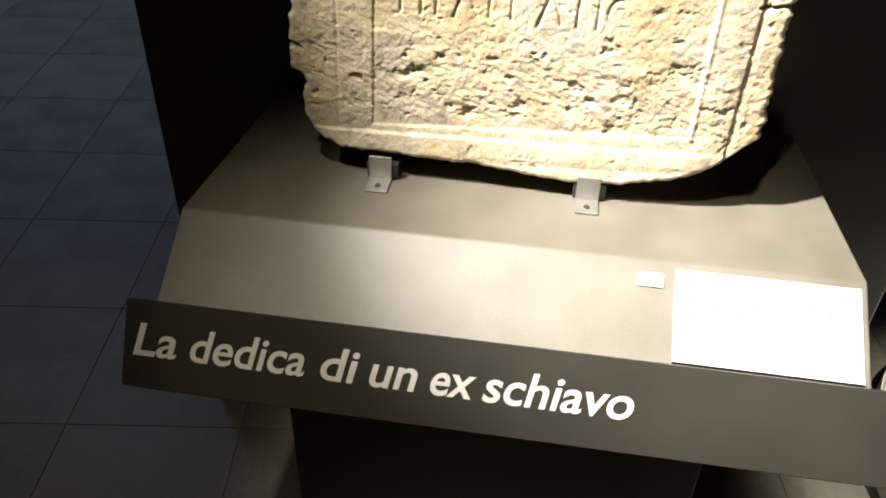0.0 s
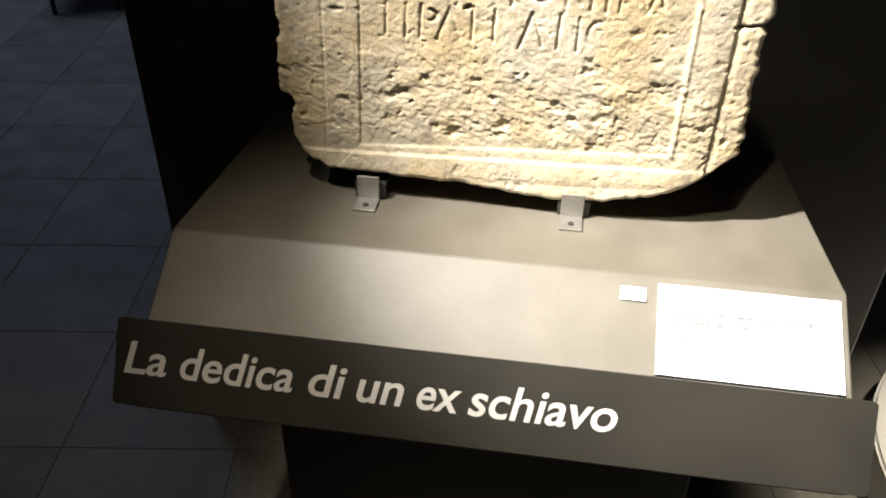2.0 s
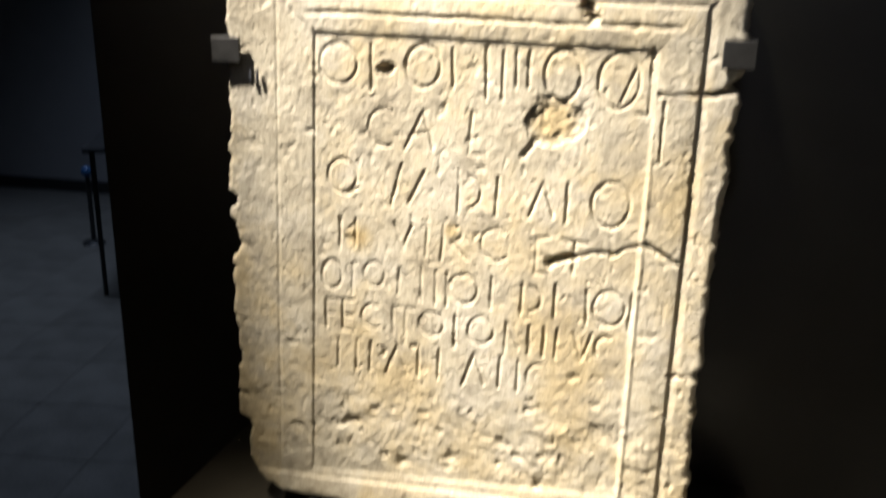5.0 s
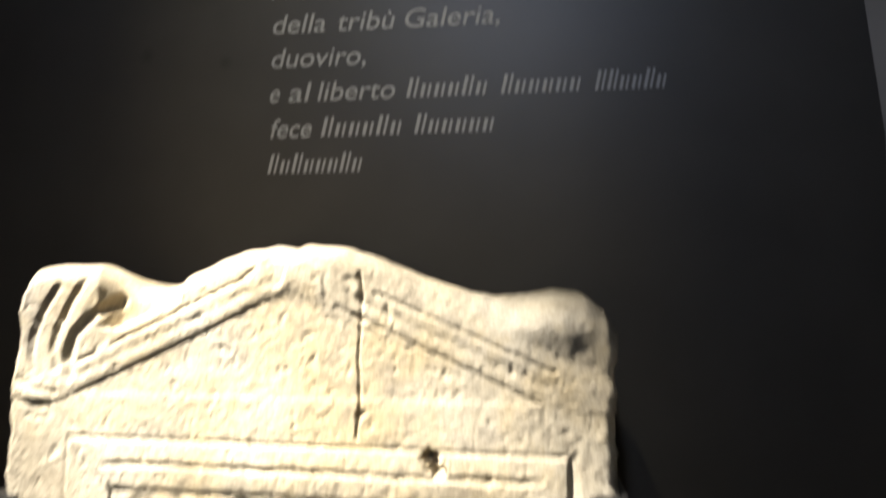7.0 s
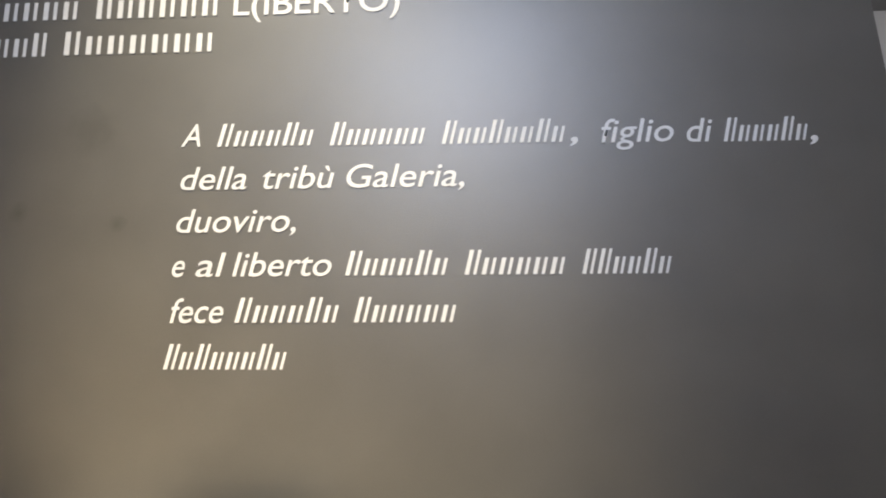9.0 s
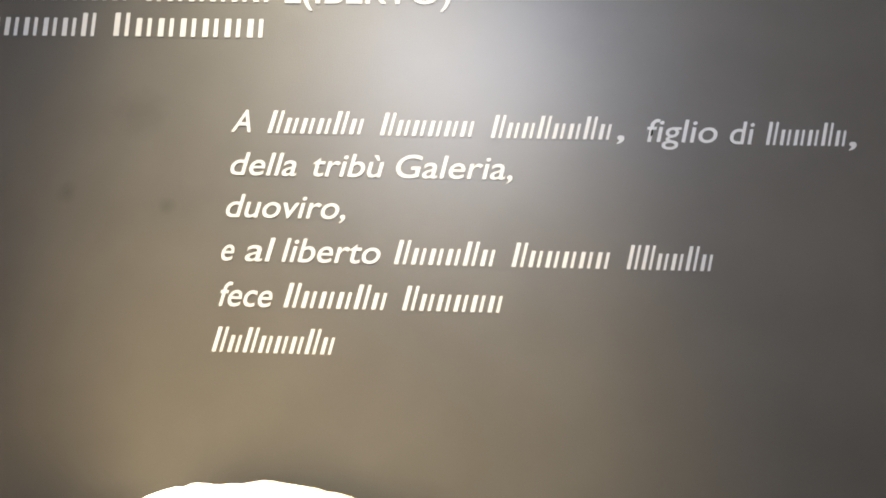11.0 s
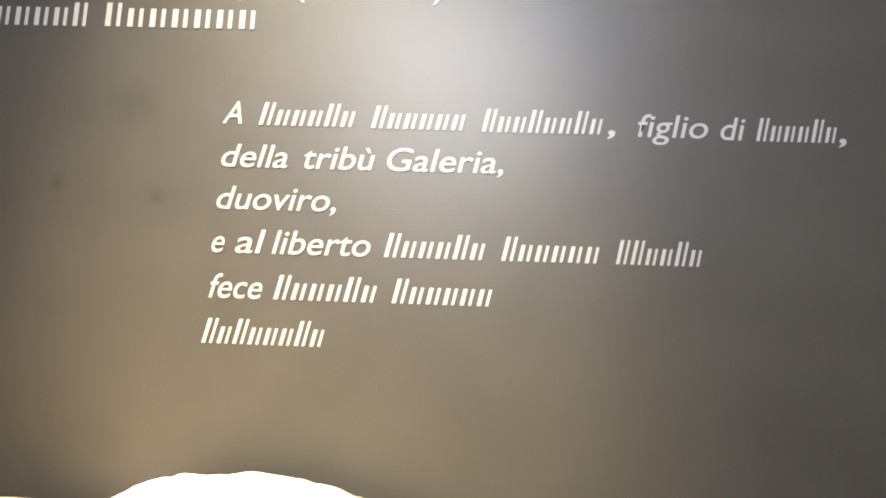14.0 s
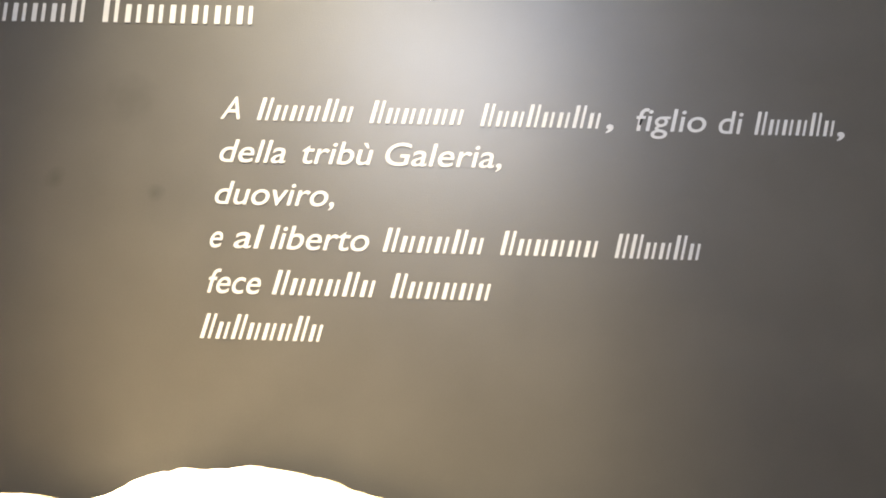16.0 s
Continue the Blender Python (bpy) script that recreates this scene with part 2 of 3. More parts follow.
# ---- lettering ----
def letters(text, width, height, slant, bold, mat, name, parent, frame_matrix, thick=0.0004):
    """One word: its left foot at the origin of frame_matrix, drawn to that width and capital height."""
    cu = bpy.data.curves.new(name, "FONT")
    cu.body, cu.size, cu.offset, cu.extrude, cu.resolution_u = text, 1.0, bold, 0.0, 5
    tmp = bpy.data.objects.new(name, cu)
    scene.collection.objects.link(tmp)
    bpy.context.view_layer.update()
    me = bpy.data.meshes.new_from_object(tmp.evaluated_get(bpy.context.evaluated_depsgraph_get()))
    bpy.data.objects.remove(tmp)
    bpy.data.curves.remove(cu)
    k = height / 0.70
    co = np.array([v.co[:] for v in me.vertices])
    x0, x1 = co[:, 0].min(), co[:, 0].max()
    sx = (width - slant * height * 0.3) / (x1 - x0)
    for v in me.vertices:
        v.co = Vector(((v.co.x - x0) * sx + v.co.y * k * slant, v.co.y * k, thick))
    me.materials.clear()
    me.materials.append(mat)
    ob = new(name, me)
    ob.parent = parent
    ob.matrix_basis = frame_matrix
    return ob


def name_bars(count, width, cap, low, slant, mat, parent, frame_matrix, tall=(0,), thick=0.0004, fill=0.5):
    """A word that is not lettered: one plain upright bar for each sign, with its capitals and tall signs higher."""
    step = (width - slant * cap * 0.6) / count
    for i in range(count):
        h = cap if i in tall else low
        for a, b in ((0.06, 0.06 + fill * 0.50), (0.56, 0.56 + fill * 0.36)):
            xa, xb = (i + a) * step, (i + b) * step
            me = mesh_of("bar", [(x + y * slant, y, thick) for x, y in ((xa, 0), (xb, 0), (xb, h), (xa, h))], [(0, 1, 2, 3)], mat)
            ob = new("bar", me)
            ob.parent = parent
            ob.matrix_basis = frame_matrix


# ---- the room ----
def wall(name, x0, x1, y0, y1, z0, z1, mat):
    ob = part(name, block(x0, x1, y0, y1, z0, z1), mat)
    return tagged(ob, kind="structure")


floor = part("floor", block(-7.2, 4.2, -4.2, 4.45, -0.12, -0.002), M_GROUT)
tagged(floor, kind="structure")
part("ceiling", block(-7.2, 4.2, -4.2, 4.45, 4.3, 4.45), M_CEILING)["kind"] = "structure"
wall("wall_north", -7.2, 4.2, 4.25, 4.45, -0.002, 4.3, M_WALL)
wall("wall_south", -7.2, 4.2, -4.2, -4.0, -0.002, 4.3, M_WALL)
wall("wall_west", -7.2, -7.0, -4.0, 4.25, -0.002, 4.3, M_WALL)
wall("wall_east", 4.0, 4.2, -4.0, 4.25, -0.002, 4.3, M_WALL)
tagged(part("baseboard", block(-7.0, 4.0, 4.235, 4.25, 0.0, 0.09, 0.003), M_BLACK), kind="structure")

# ---- display panel ----
panel = thing("display_panel", "dark grey satin-painted freestanding panel with white lettering behind the stele", "panel")
bm = bmesh.new()
corners = [(-0.512, 0.0), (0.729, 0.0), (0.733, 1.76), (0.613, 3.1), (-0.512, 3.1)]
front = [bm.verts.new((x, 0.0, z)) for x, z in corners]
back = [bm.verts.new((x, 0.16, z)) for x, z in corners]
bm.faces.new(front)
bm.faces.new(back[::-1])
for i in range(5):
    bm.faces.new((front[i], back[i], back[(i + 1) % 5], front[(i + 1) % 5]))
bmesh.ops.bevel(bm, geom=bm.edges[:], offset=0.003, segments=2, affect="EDGES", profile=0.5)
part("board", bm, M_PANEL, panel)
UP = Matrix(((1, 0, 0, 0), (0, 0, -1, 0), (0, 1, 0, 0), (0, 0, 0, 1)))


def on_panel(x, z):
    return Matrix.Translation((x, -0.0006, TOP + z)) @ UP


CAP, LOW, SLANT = 0.0245, 0.0165, 0.22
for text, x0, x1, z in (("A", 0.002, 0.024, 1.2112), ("figlio", 0.427, 0.500, 1.2075), ("di", 0.511, 0.535, 1.2065),
                        ("della", 0.003, 0.074, 1.1650), ("tribù", 0.087, 0.161, 1.1650), ("Galeria,", 0.173, 0.295, 1.1650),
                        ("duoviro,", 0.002, 0.127, 1.1205), ("e", 0.001, 0.015, 1.0755), ("al", 0.026, 0.053, 1.0755),
                        ("liberto", 0.064, 0.163, 1.0755), ("fece", 0.002, 0.057, 1.0295)):
    letters(text, x1 - x0, CAP, SLANT, 0.004, M_WHITE, "word", panel, on_panel(x0, z))
for count, x0, x1, z, tall in ((6, 0.039, 0.144, 1.2105, (0, 4)), (6, 0.156, 0.258, 1.2098, (0,)), (8, 0.270, 0.398, 1.2090, (0, 3, 6)),
                               (6, 0.547, 0.632, 1.2060, (0, 4)), (6, 0.176, 0.282, 1.0755, (0, 4)), (6, 0.293, 0.395, 1.0755, (0,)),
                               (6, 0.406, 0.495, 1.0755, (0, 1, 4)), (6, 0.068, 0.176, 1.0295, (0, 4)), (6, 0.186, 0.290, 1.0295, (0,)),
                               (8, 0.000, 0.126, 0.9842, (0, 2, 6))):
    name_bars(count, x1 - x0, CAP, LOW, SLANT, M_WHITE, panel, on_panel(x0, z), tall)
for x, z in ((0.399, 1.2090), (0.630, 1.2060)):
    letters(",", 0.009, CAP, SLANT, 0.012, M_WHITE, "comma", panel, on_panel(x, z))
# the Latin text above, in upright capitals
letters("L(IBERTO)", 0.178, 0.026, 0.0, 0.010, M_WHITE, "word", panel, on_panel(0.048, 1.3570))
for count, x0, x1, z, tall in ((7, -0.275, -0.119, 1.3580, (0,)), (6, -0.104, 0.036, 1.3575, (0,)), (9, -0.340, -0.150, 1.3160, (0, 8)), (9, -0.470, -0.281, 1.2740, (0,)),
                               (7, -0.136, 0.033, 1.3165, (0,))):
    name_bars(count, x1 - x0, 0.027, 0.021, 0.0, M_WHITE, panel, on_panel(x0, z), tall)

# ---- plinth ----
plinth = thing("plinth", "taupe painted plinth with sloping front on a dark base", "plinth")
SL = radians(32.1)
SLOPE = Matrix.Translation((0, -0.358, TOP)) @ Matrix.Rotation(SL, 4, "X")
part("desk", prism([(-0.004, TOP), (-0.358, TOP), (-0.358 - 0.215 * math.cos(SL), TOP - 0.215 * math.sin(SL)),
                    (-0.530, TOP - 0.150), (-0.004, TOP - 0.150)], -0.303, 0.527, 0.003, [0.022, 0, 0.0, 0.0, 0.022]), M_PLINTH, plinth)
part("base", block(-0.178, 0.400, -0.400, -0.004, 0.0, TOP - 0.150, 0.003), M_BASE, plinth, "dark painted base")

# ---- title board ----
BA = radians(57.9)
board = thing("title_board", "dark taupe board with white italic title on the plinth's lower edge", "sign")
BOARD = Matrix.Translation((0, -0.5025, TOP - 0.0295)) @ Matrix.Rotation(BA, 4, "X")
bm = bmesh.new()
outline = []
for cx, cy, a0 in ((0.528, -0.005, 0), (-0.307, -0.005, 90), (-0.307, -0.097, 180), (0.528, -0.097, 270)):
    outline += [(cx + 0.005 * math.cos(radians(a0 + k * 15)), cy + 0.005 * math.sin(radians(a0 + k * 15))) for k in range(7)]
face = bm.faces.new([bm.verts.new((x, y, 0.0)) for x, y in outline])
up = bmesh.ops.extrude_face_region(bm, geom=[face])["geom"]
for v in (g for g in up if isinstance(g, bmesh.types.BMVert)):
    v.co.z = -0.004
plate = part("plate", bm, M_BOARD, board)
plate.matrix_basis = BOARD
TITLE = [("La", -0.300, -0.247), ("dedica", -0.234, -0.096), ("di", -0.081, -0.039), ("un", -0.024, 0.030), ("ex", 0.044, 0.094), ("schiavo", 0.104, 0.267)]
for text, x0, x1 in TITLE:
    letters(text, x1 - x0, 0.0375, 0.20, 0.014, M_TITLE, "word", board, BOARD @ Matrix.Translation((x0, -0.0636 - 0.004 * (x0 + 0.3), 0.0006)))

# ---- label card and tag ----
card = thing("label_card", "white printed label card on the sloping plinth face", "label")
ob = part("card", block(0.310, 0.5175, -0.1215, -0.011, 0.001, 0.0042, 0.0002), M_CARD, card)
ob.matrix_basis = SLOPE
# the card's shaded lower gap, put in as a black strip
ob = part("gap_shade_strip", block(0.310, 0.5175, -0.1266, -0.1217, 0.0006, 0.0041), M_GAP_SHADE, card, "thin black strip painted as the shaded gap under the card")
ob.matrix_basis = SLOPE
for text, x0, x1, s in (("Stele funeraria di calcare rinvenuta a Frigento", 0.331, 0.502, -0.046), ("in località Pila dei Piani", 0.331, 0.420, -0.058),
                        ("II secolo d.C.", 0.331, 0.377, -0.081)):
    letters(text, x1 - x0, 0.0064, 0.0, 0.044, M_PRINT, "print", card, SLOPE @ Matrix.Translation((x0, s, 0.0054)), 0.0)
tag = part("number_tag", block(0.266, 0.296, -0.035, -0.018, 0.001, 0.003, 0.0004), M_CARD)
tag.matrix_basis = SLOPE
tagged(tag, "small blank white tag beside the label card", "label")

# ---- brackets under the stele ----
def bracket(x, lift):
    b = thing("stone_bracket", "grey steel bracket screwed to the plinth under the stele", "bracket", (x, -0.280, TOP), "brackets under the stele")
    part("foot_plate", block(0.0, 0.030, 0.0, 0.033, 0.0005, 0.0035, 0.0008), M_STEEL, b)
    part("upright", block(0.0, 0.030, 0.031, 0.0345, 0.0005, lift, 0.0008), M_STEEL, b)
    part("shelf", block(-0.004, 0.038, 0.0355, 0.075, 0.002, lift - 0.012, 0.001), M_DARKSTEEL, b)
    bm = bmesh.new()
    bmesh.ops.create_cone(bm, cap_ends=True, segments=16, radius1=0.0045, radius2=0.0035, depth=0.0018, matrix=Matrix.Translation((0.015, 0.013, 0.0042)))
    part("screw", bm, M_DARKSTEEL, b, smooth=False)
    return b


bracket(-0.085, 0.036)
bracket(0.188, 0.036)

# ---- the stele ----
def lattice_noise(x, z, scale, seed):
    """Smooth value noise between -1 and 1 on a plane."""
    rng = np.random.RandomState(seed)
    table = rng.uniform(-1, 1, (256, 256))
    u, v = x * scale + 31.7, z * scale + 17.3
    i, j = np.floor(u).astype(int), np.floor(v).astype(int)
    f, g = u - i, v - j
    f, g = f * f * (3 - 2 * f), g * g * (3 - 2 * g)
    t = lambda a, b: table[a % 256, b % 256]
    return (t(i, j) * (1 - f) + t(i + 1, j) * f) * (1 - g) + (t(i, j + 1) * (1 - f) + t(i + 1, j + 1) * f) * g


def rough(x, z, scale, octaves, seed, gain=0.5):
    total, amp = 0, 1.0
    for k in range(octaves):
        total = total + amp * lattice_noise(x, z, scale * 2 ** k, seed + k)
        amp *= gain
    return total


def stroke(x, z, ax, az, bx, bz, width, depth):
    """A cut with sloping sides from a to b: depth in metres, 0 outside."""
    dx, dz = bx - ax, bz - az
    t = np.clip(((x - ax) * dx + (z - az) * dz) / (dx * dx + dz * dz + 1e-12), 0, 1)
    d = np.hypot(x - ax - t * dx, z - az - t * dz)
    return depth * np.clip(1 - d / width, 0, 1) ** 0.8


def ring(x, z, cx, cz, rx, rz, width, depth, start=0, end=360):
    """A curved cut: part of an oval."""
    a = np.degrees(np.arctan2((z - cz) / rz, (x - cx) / rx)) % 360
    d = np.abs(np.hypot((x - cx) / rx, (z - cz) / rz) - 1) * min(rx, rz)
    on = ((a - start) % 360) <= (end - start)
    return np.where(on, depth * np.clip(1 - d / width, 0, 1) ** 0.8, 0)


XL, XR = -0.185, 0.396
BOTTOM = ([-0.185, -0.17, -0.155, -0.13, -0.043, 0.067, 0.122, 0.168, 0.243, 0.30, 0.34, 0.37, 0.396],
          [0.086, 0.056, 0.044, 0.037, 0.035, 0.032, 0.025, 0.023, 0.027, 0.040, 0.056, 0.078, 0.110])
CROWN = ([-0.185, -0.176, -0.165, -0.150, -0.135, -0.090, -0.066, -0.052, -0.025, 0.010, 0.058, 0.090, 0.111, 0.121, 0.163, 0.211, 0.252, 0.293, 0.323, 0.350, 0.373, 0.388, 0.396],
         [0.825, 0.841, 0.850, 0.853, 0.854, 0.853, 0.843, 0.833, 0.827, 0.845, 0.866, 0.868, 0.866, 0.871, 0.866, 0.848, 0.832, 0.820, 0.816, 0.821, 0.819, 0.806, 0.784])
# height of the crown halfway through the slab
REAR = ([-0.185, -0.150, -0.100, -0.069, -0.043, -0.009, 0.016, 0.041, 0.090, 0.122, 0.150, 0.190, 0.217, 0.242, 0.266, 0.290, 0.323, 0.351, 0.374, 0.386, 0.396],
        [0.818, 0.844, 0.844, 0.834, 0.841, 0.857, 0.867, 0.870, 0.873, 0.871, 0.866, 0.853, 0.846, 0.837, 0.830, 0.825, 0.828, 0.833, 0.829, 0.813, 0.782])
LEFT = ([0.0, 0.09, 0.106, 0.114, 0.125, 0.135, 0.142, 0.17, 0.24, 0.29, 0.355, 0.385, 0.425, 0.435, 0.442, 0.450, 0.50, 0.64, 0.73, 0.80],
        [0.012, 0.010, 0.006, 0.012, 0.018, 0.012, -0.005, -0.003, 0.002, -0.003, 0.000, 0.014, 0.000, 0.010, 0.012, 0.001, 0.004, 0.010, 0.012, 0.017])
RIGHT = ([0.0, 0.18, 0.26, 0.27, 0.28, 0.39, 0.48, 0.59, 0.60, 0.61, 0.71, 0.78], [0.006, 0.001, 0.001, -0.007, 0.001, 0.001, 0.004, 0.009, -0.003, 0.010, 0.009, 0.014])


def relief(x, z):
    """Height of the carved face above its flat, in metres."""
    h = 0.0009 * rough(x, z, 11, 3, 3) + 0.00022 * rough(x, z, 60, 3, 20, 0.6) + 0.00027 * rough(x, z, 190, 2, 24, 0.75)
    weather = np.clip((0.235 - z) / 0.06, 0, 1) * np.clip((z - 0.085) / 0.02, 0, 1)
    bend = 0.010 * rough(x, z, 22, 2, 41)
    coarse = rough(x + bend, z * 1.5 + 0.4 * x, 30, 5, 50, 0.62)
    peck = 1 - np.abs(rough(x + bend, z * 1.7 + 0.5 * x, 75, 4, 57, 0.6))
    h = h + weather * (0.0010 * coarse + 0.00065 * peck - 0.0006)
    pits = np.clip(rough(x, z, 62, 3, 80) - 0.80, 0, 1)
    h = h - (0.0028 + 0.0036 * weather) * pits
    h = h - 0.0016 * np.clip(rough(x, z, 150, 2, 84) - 0.62, 0, 1)
    # frame round the lettering: s runs inwards from its outer line
    left = x - (-0.128 + 0.030 * np.clip((z - 0.08) / 0.61, 0, 1) ** 1.0 * 0.62)
    right = (0.3615 + 0.006 * (z - 0.1)) - x
    top = (0.6885 - 0.024 * (x + 0.11)) - z
    low = z - (0.050 + 0.030 * (x + 0.13) / 0.5)
    s = np.minimum(np.minimum(left, right), top)
    s = np.minimum(s, low + 0.024)
    side = np.where(s == left, 0.35, np.where(s == right, 1.05, 1.0))
    band = (s > 0) & (s < 0.047)
    top_edge = (s == top)
    bulge = np.where(band, 0.0020 * side * np.sin(np.pi * np.clip(s / 0.047, 0, 1)) ** 0.6, 0)
    mid = 0.0030 * np.where(top_edge, 1.0, 0.0) * np.clip(1 - np.abs(s - 0.0235 - 0.0012 * rough(x, z, 40, 2, 9)) / 0.0038, 0, 1) * (0.55 + 0.6 * np.abs(rough(x, z, 25, 2, 5)))
    mid = mid * np.clip((x + 0.085) / 0.02, 0, 1) * np.clip((0.345 - x) / 0.02, 0, 1)
    field = -0.0011 * np.clip((s - 0.045) / 0.003, 0, 1)
    outer = np.where(s == right, 0.0026, np.where(top_edge, 0.0019, 0.0010)) * np.clip(1 - np.abs(s) / np.where(s == right, np.where(s < 0, 0.0095, 0.0022), 0.0026), 0, 1)
    inner = np.where(s == left, 0.0010, np.where(top_edge, 0.0017, 0.0)) * np.clip(1 - np.abs(s - 0.047) / 0.0026, 0, 1)
    keep = np.clip((low + 0.026) / 0.01, 0, 1)
    # fillet left standing along the lower part of the frame's inner line
    fillet = np.where(s == right, 0.0019, 0.0) * np.clip(1 - np.abs(s - 0.0455 - 0.0008 * rough(x, z, 30, 2, 44)) / 0.0042, 0, 1) ** 0.7 * np.clip((0.56 - z) / 0.08, 0, 1)
    h = h + fillet * keep
    h = h + (bulge + field - outer - mid - inner) * keep
    # gable: two raking mouldings over a sunken field, a ledge below
    base = 0.7235 - 0.014 * (x - 0.13)
    over = z - base
    rake_l, rake_r = 0.732 + 0.460 * (x + 0.098), 0.796 - 0.4417 * (x - 0.179)
    rake = np.minimum(rake_l, rake_r)
    into = rake - z
    gable = (over > 0) & (into > 0)
    h = h - np.where(gable, 0.0009 * np.clip(into / 0.006, 0, 1) * np.clip(over / 0.004, 0, 1), 0)
    out = z - rake
    rakes = np.where((out > 0) & (out < 0.036) & (over > -0.004), 0.0018 * np.sin(np.pi * np.clip(out / 0.034, 0, 1)) ** 0.5, 0)
    wear = np.where(x > 0.14, 0.55, 1.0)
    jag = 0.0009 * rough(x, z, 90, 3, 47)
    cuts = (stroke(x, z + jag, -0.1025, 0.7295, 0.0784, 0.812, 0.0022, 0.0030) + stroke(x, z + jag, -0.0692, 0.7758, 0.0615, 0.8367, 0.0024, 0.0030)
            + stroke(x, z, -0.100, 0.747, 0.068, 0.824, 0.0060, 0.0010) + stroke(x, z, 0.0615, 0.8367, 0.073, 0.847, 0.0025, 0.0020)
            + stroke(x, z + jag, 0.1524, 0.8109, 0.3385, 0.723, 0.0022, 0.0021) + stroke(x, z + jag, 0.1894, 0.8225, 0.3539, 0.7503, 0.0024, 0.0021)
            + stroke(x, z, 0.170, 0.817, 0.345, 0.738, 0.0060, 0.0010))
    # chip beside the apex
    chip = np.clip((0.110 + 0.30 * (z - 0.86) - x) / 0.003, 0, 1) * np.clip((x - 0.080) / 0.012, 0, 1) * np.clip((z - 0.826) / 0.006, 0, 1)
    cuts = cuts + 0.0030 * chip
    h = h + rakes * wear - cuts
    h = h - np.where(out > 0.036, 0.003 * np.clip((out - 0.036) / 0.012, 0, 1) * np.clip((x - 0.165) / 0.08, 0, 1), 0)
    # corner leaf with fanned grooves at the gable's left foot
    leaf = np.zeros_like(x)
    for cut_in in (stroke(x, z, -0.1009, 0.8348, -0.1138, 0.8141, 0.0058, 0.003),
                   stroke(x, z, -0.1138, 0.8141, -0.1254, 0.7896, 0.0058, 0.003),
                   stroke(x, z, -0.1254, 0.7896, -0.1291, 0.7693, 0.0058, 0.003),
                   stroke(x, z, -0.1291, 0.7693, -0.1249, 0.7527, 0.0058, 0.003),
                   stroke(x, z, -0.1273, 0.8303, -0.1416, 0.8083, 0.0058, 0.0026),
                   stroke(x, z, -0.1416, 0.8083, -0.1505, 0.7837, 0.0058, 0.0026),
                   stroke(x, z, -0.1505, 0.7837, -0.1529, 0.7602, 0.0058, 0.0026),
                   stroke(x, z, -0.1529, 0.7602, -0.1433, 0.7442, 0.0058, 0.0026),
                   stroke(x, z, -0.0641, 0.8177, -0.0887, 0.8039, 0.007, 0.0036),
                   stroke(x, z, -0.0887, 0.8039, -0.1069, 0.7858, 0.007, 0.0036),
                   stroke(x, z, -0.1069, 0.7858, -0.1132, 0.7649, 0.007, 0.0036),
                   stroke(x, z, -0.1132, 0.7649, -0.1103, 0.7465, 0.007, 0.0036),
                   stroke(x, z, -0.1660, 0.7417, -0.1471, 0.7331, 0.004, 0.0018),
                   stroke(x, z, -0.1471, 0.7331, -0.1246, 0.7294, 0.004, 0.0018),
                   stroke(x, z, -0.1671, 0.7257, -0.1496, 0.7159, 0.004, 0.0022),
                   stroke(x, z, -0.1496, 0.7159, -0.1297, 0.7159, 0.004, 0.0022),
                   stroke(x, z, -0.1013, 0.7600, -0.0850, 0.7672, 0.0035, 0.0028),
                   stroke(x, z, -0.1534, 0.7079, -0.1335, 0.7061, 0.0035, 0.0014)):
        leaf = np.maximum(leaf, cut_in)
    ribs = np.exp(-((x + 0.112 - 0.55 * (z - 0.79)) / 0.007) ** 2) * np.clip((z - 0.745) / 0.03, 0, 1) * np.clip((0.842 - z) / 0.02, 0, 1)
    h = h - leaf + 0.0012 * ribs * (x < -0.06)
    h = h - np.where((z > 0.79) & (x < 0.0), 0.012 * np.clip((x + 0.085) / 0.02, 0, 1) * np.clip((out - 0.038) / 0.008, 0, 1), 0)
    # worn knob at the other corner
    h = h + 0.008 * np.exp(-(((x - 0.352) / 0.035) ** 2 + ((z - 0.795) / 0.026) ** 2)) * (1 + 0.22 * rough(x, z, 50, 3, 14))
    # fractures, holes and losses
    wob = 0.0016 * rough(x, z, 70, 3, 33)
    h = h - stroke(x + wob, z, 0.175, 0.690, 0.176, 0.842, 0.0017, 0.0040) * (0.6 + 0.5 * rough(x, z, 30, 2, 8))
    h = h - stroke(x + 2 * wob, z, 0.1735, 0.815, 0.1755, 0.838, 0.0028, 0.003) - stroke(x + wob, z, 0.170, 0.803, 0.177, 0.797, 0.0030, 0.004)
    for hx, hz, r, dep in ((0.021, 0.603, 0.0108, 0.020), (0.243, 0.676, 0.0092, 0.020), (0.247, 0.665, 0.0095, 0.019), (0.176, 0.712, 0.006, 0.008), (0.055, 0.268, 0.005, 0.008),
                           (-0.104, 0.256, 0.006, 0.005), (-0.030, 0.152, 0.014, 0.009), (0.170, 0.152, 0.012, 0.008), (-0.045, 0.148, 0.010, 0.008),
                           (-0.100, 0.140, 0.009, 0.007), (0.005, 0.176, 0.009, 0.006), (0.068, 0.177, 0.008, 0.005), (0.105, 0.118, 0.012, 0.007),
                           (0.225, 0.140, 0.013, 0.006), (0.040, 0.105, 0.014, 0.007), (0.282, 0.219, 0.007, 0.004), (0.256, 0.251, 0.008, 0.004), (0.190, 0.135, 0.011, 0.006)):
        q = np.hypot(x - hx + 2 * wob, (z - hz) * 1.3 + wob)
        q = q + 0.35 * r * rough(x, z * 1.4, 130, 3, 77)
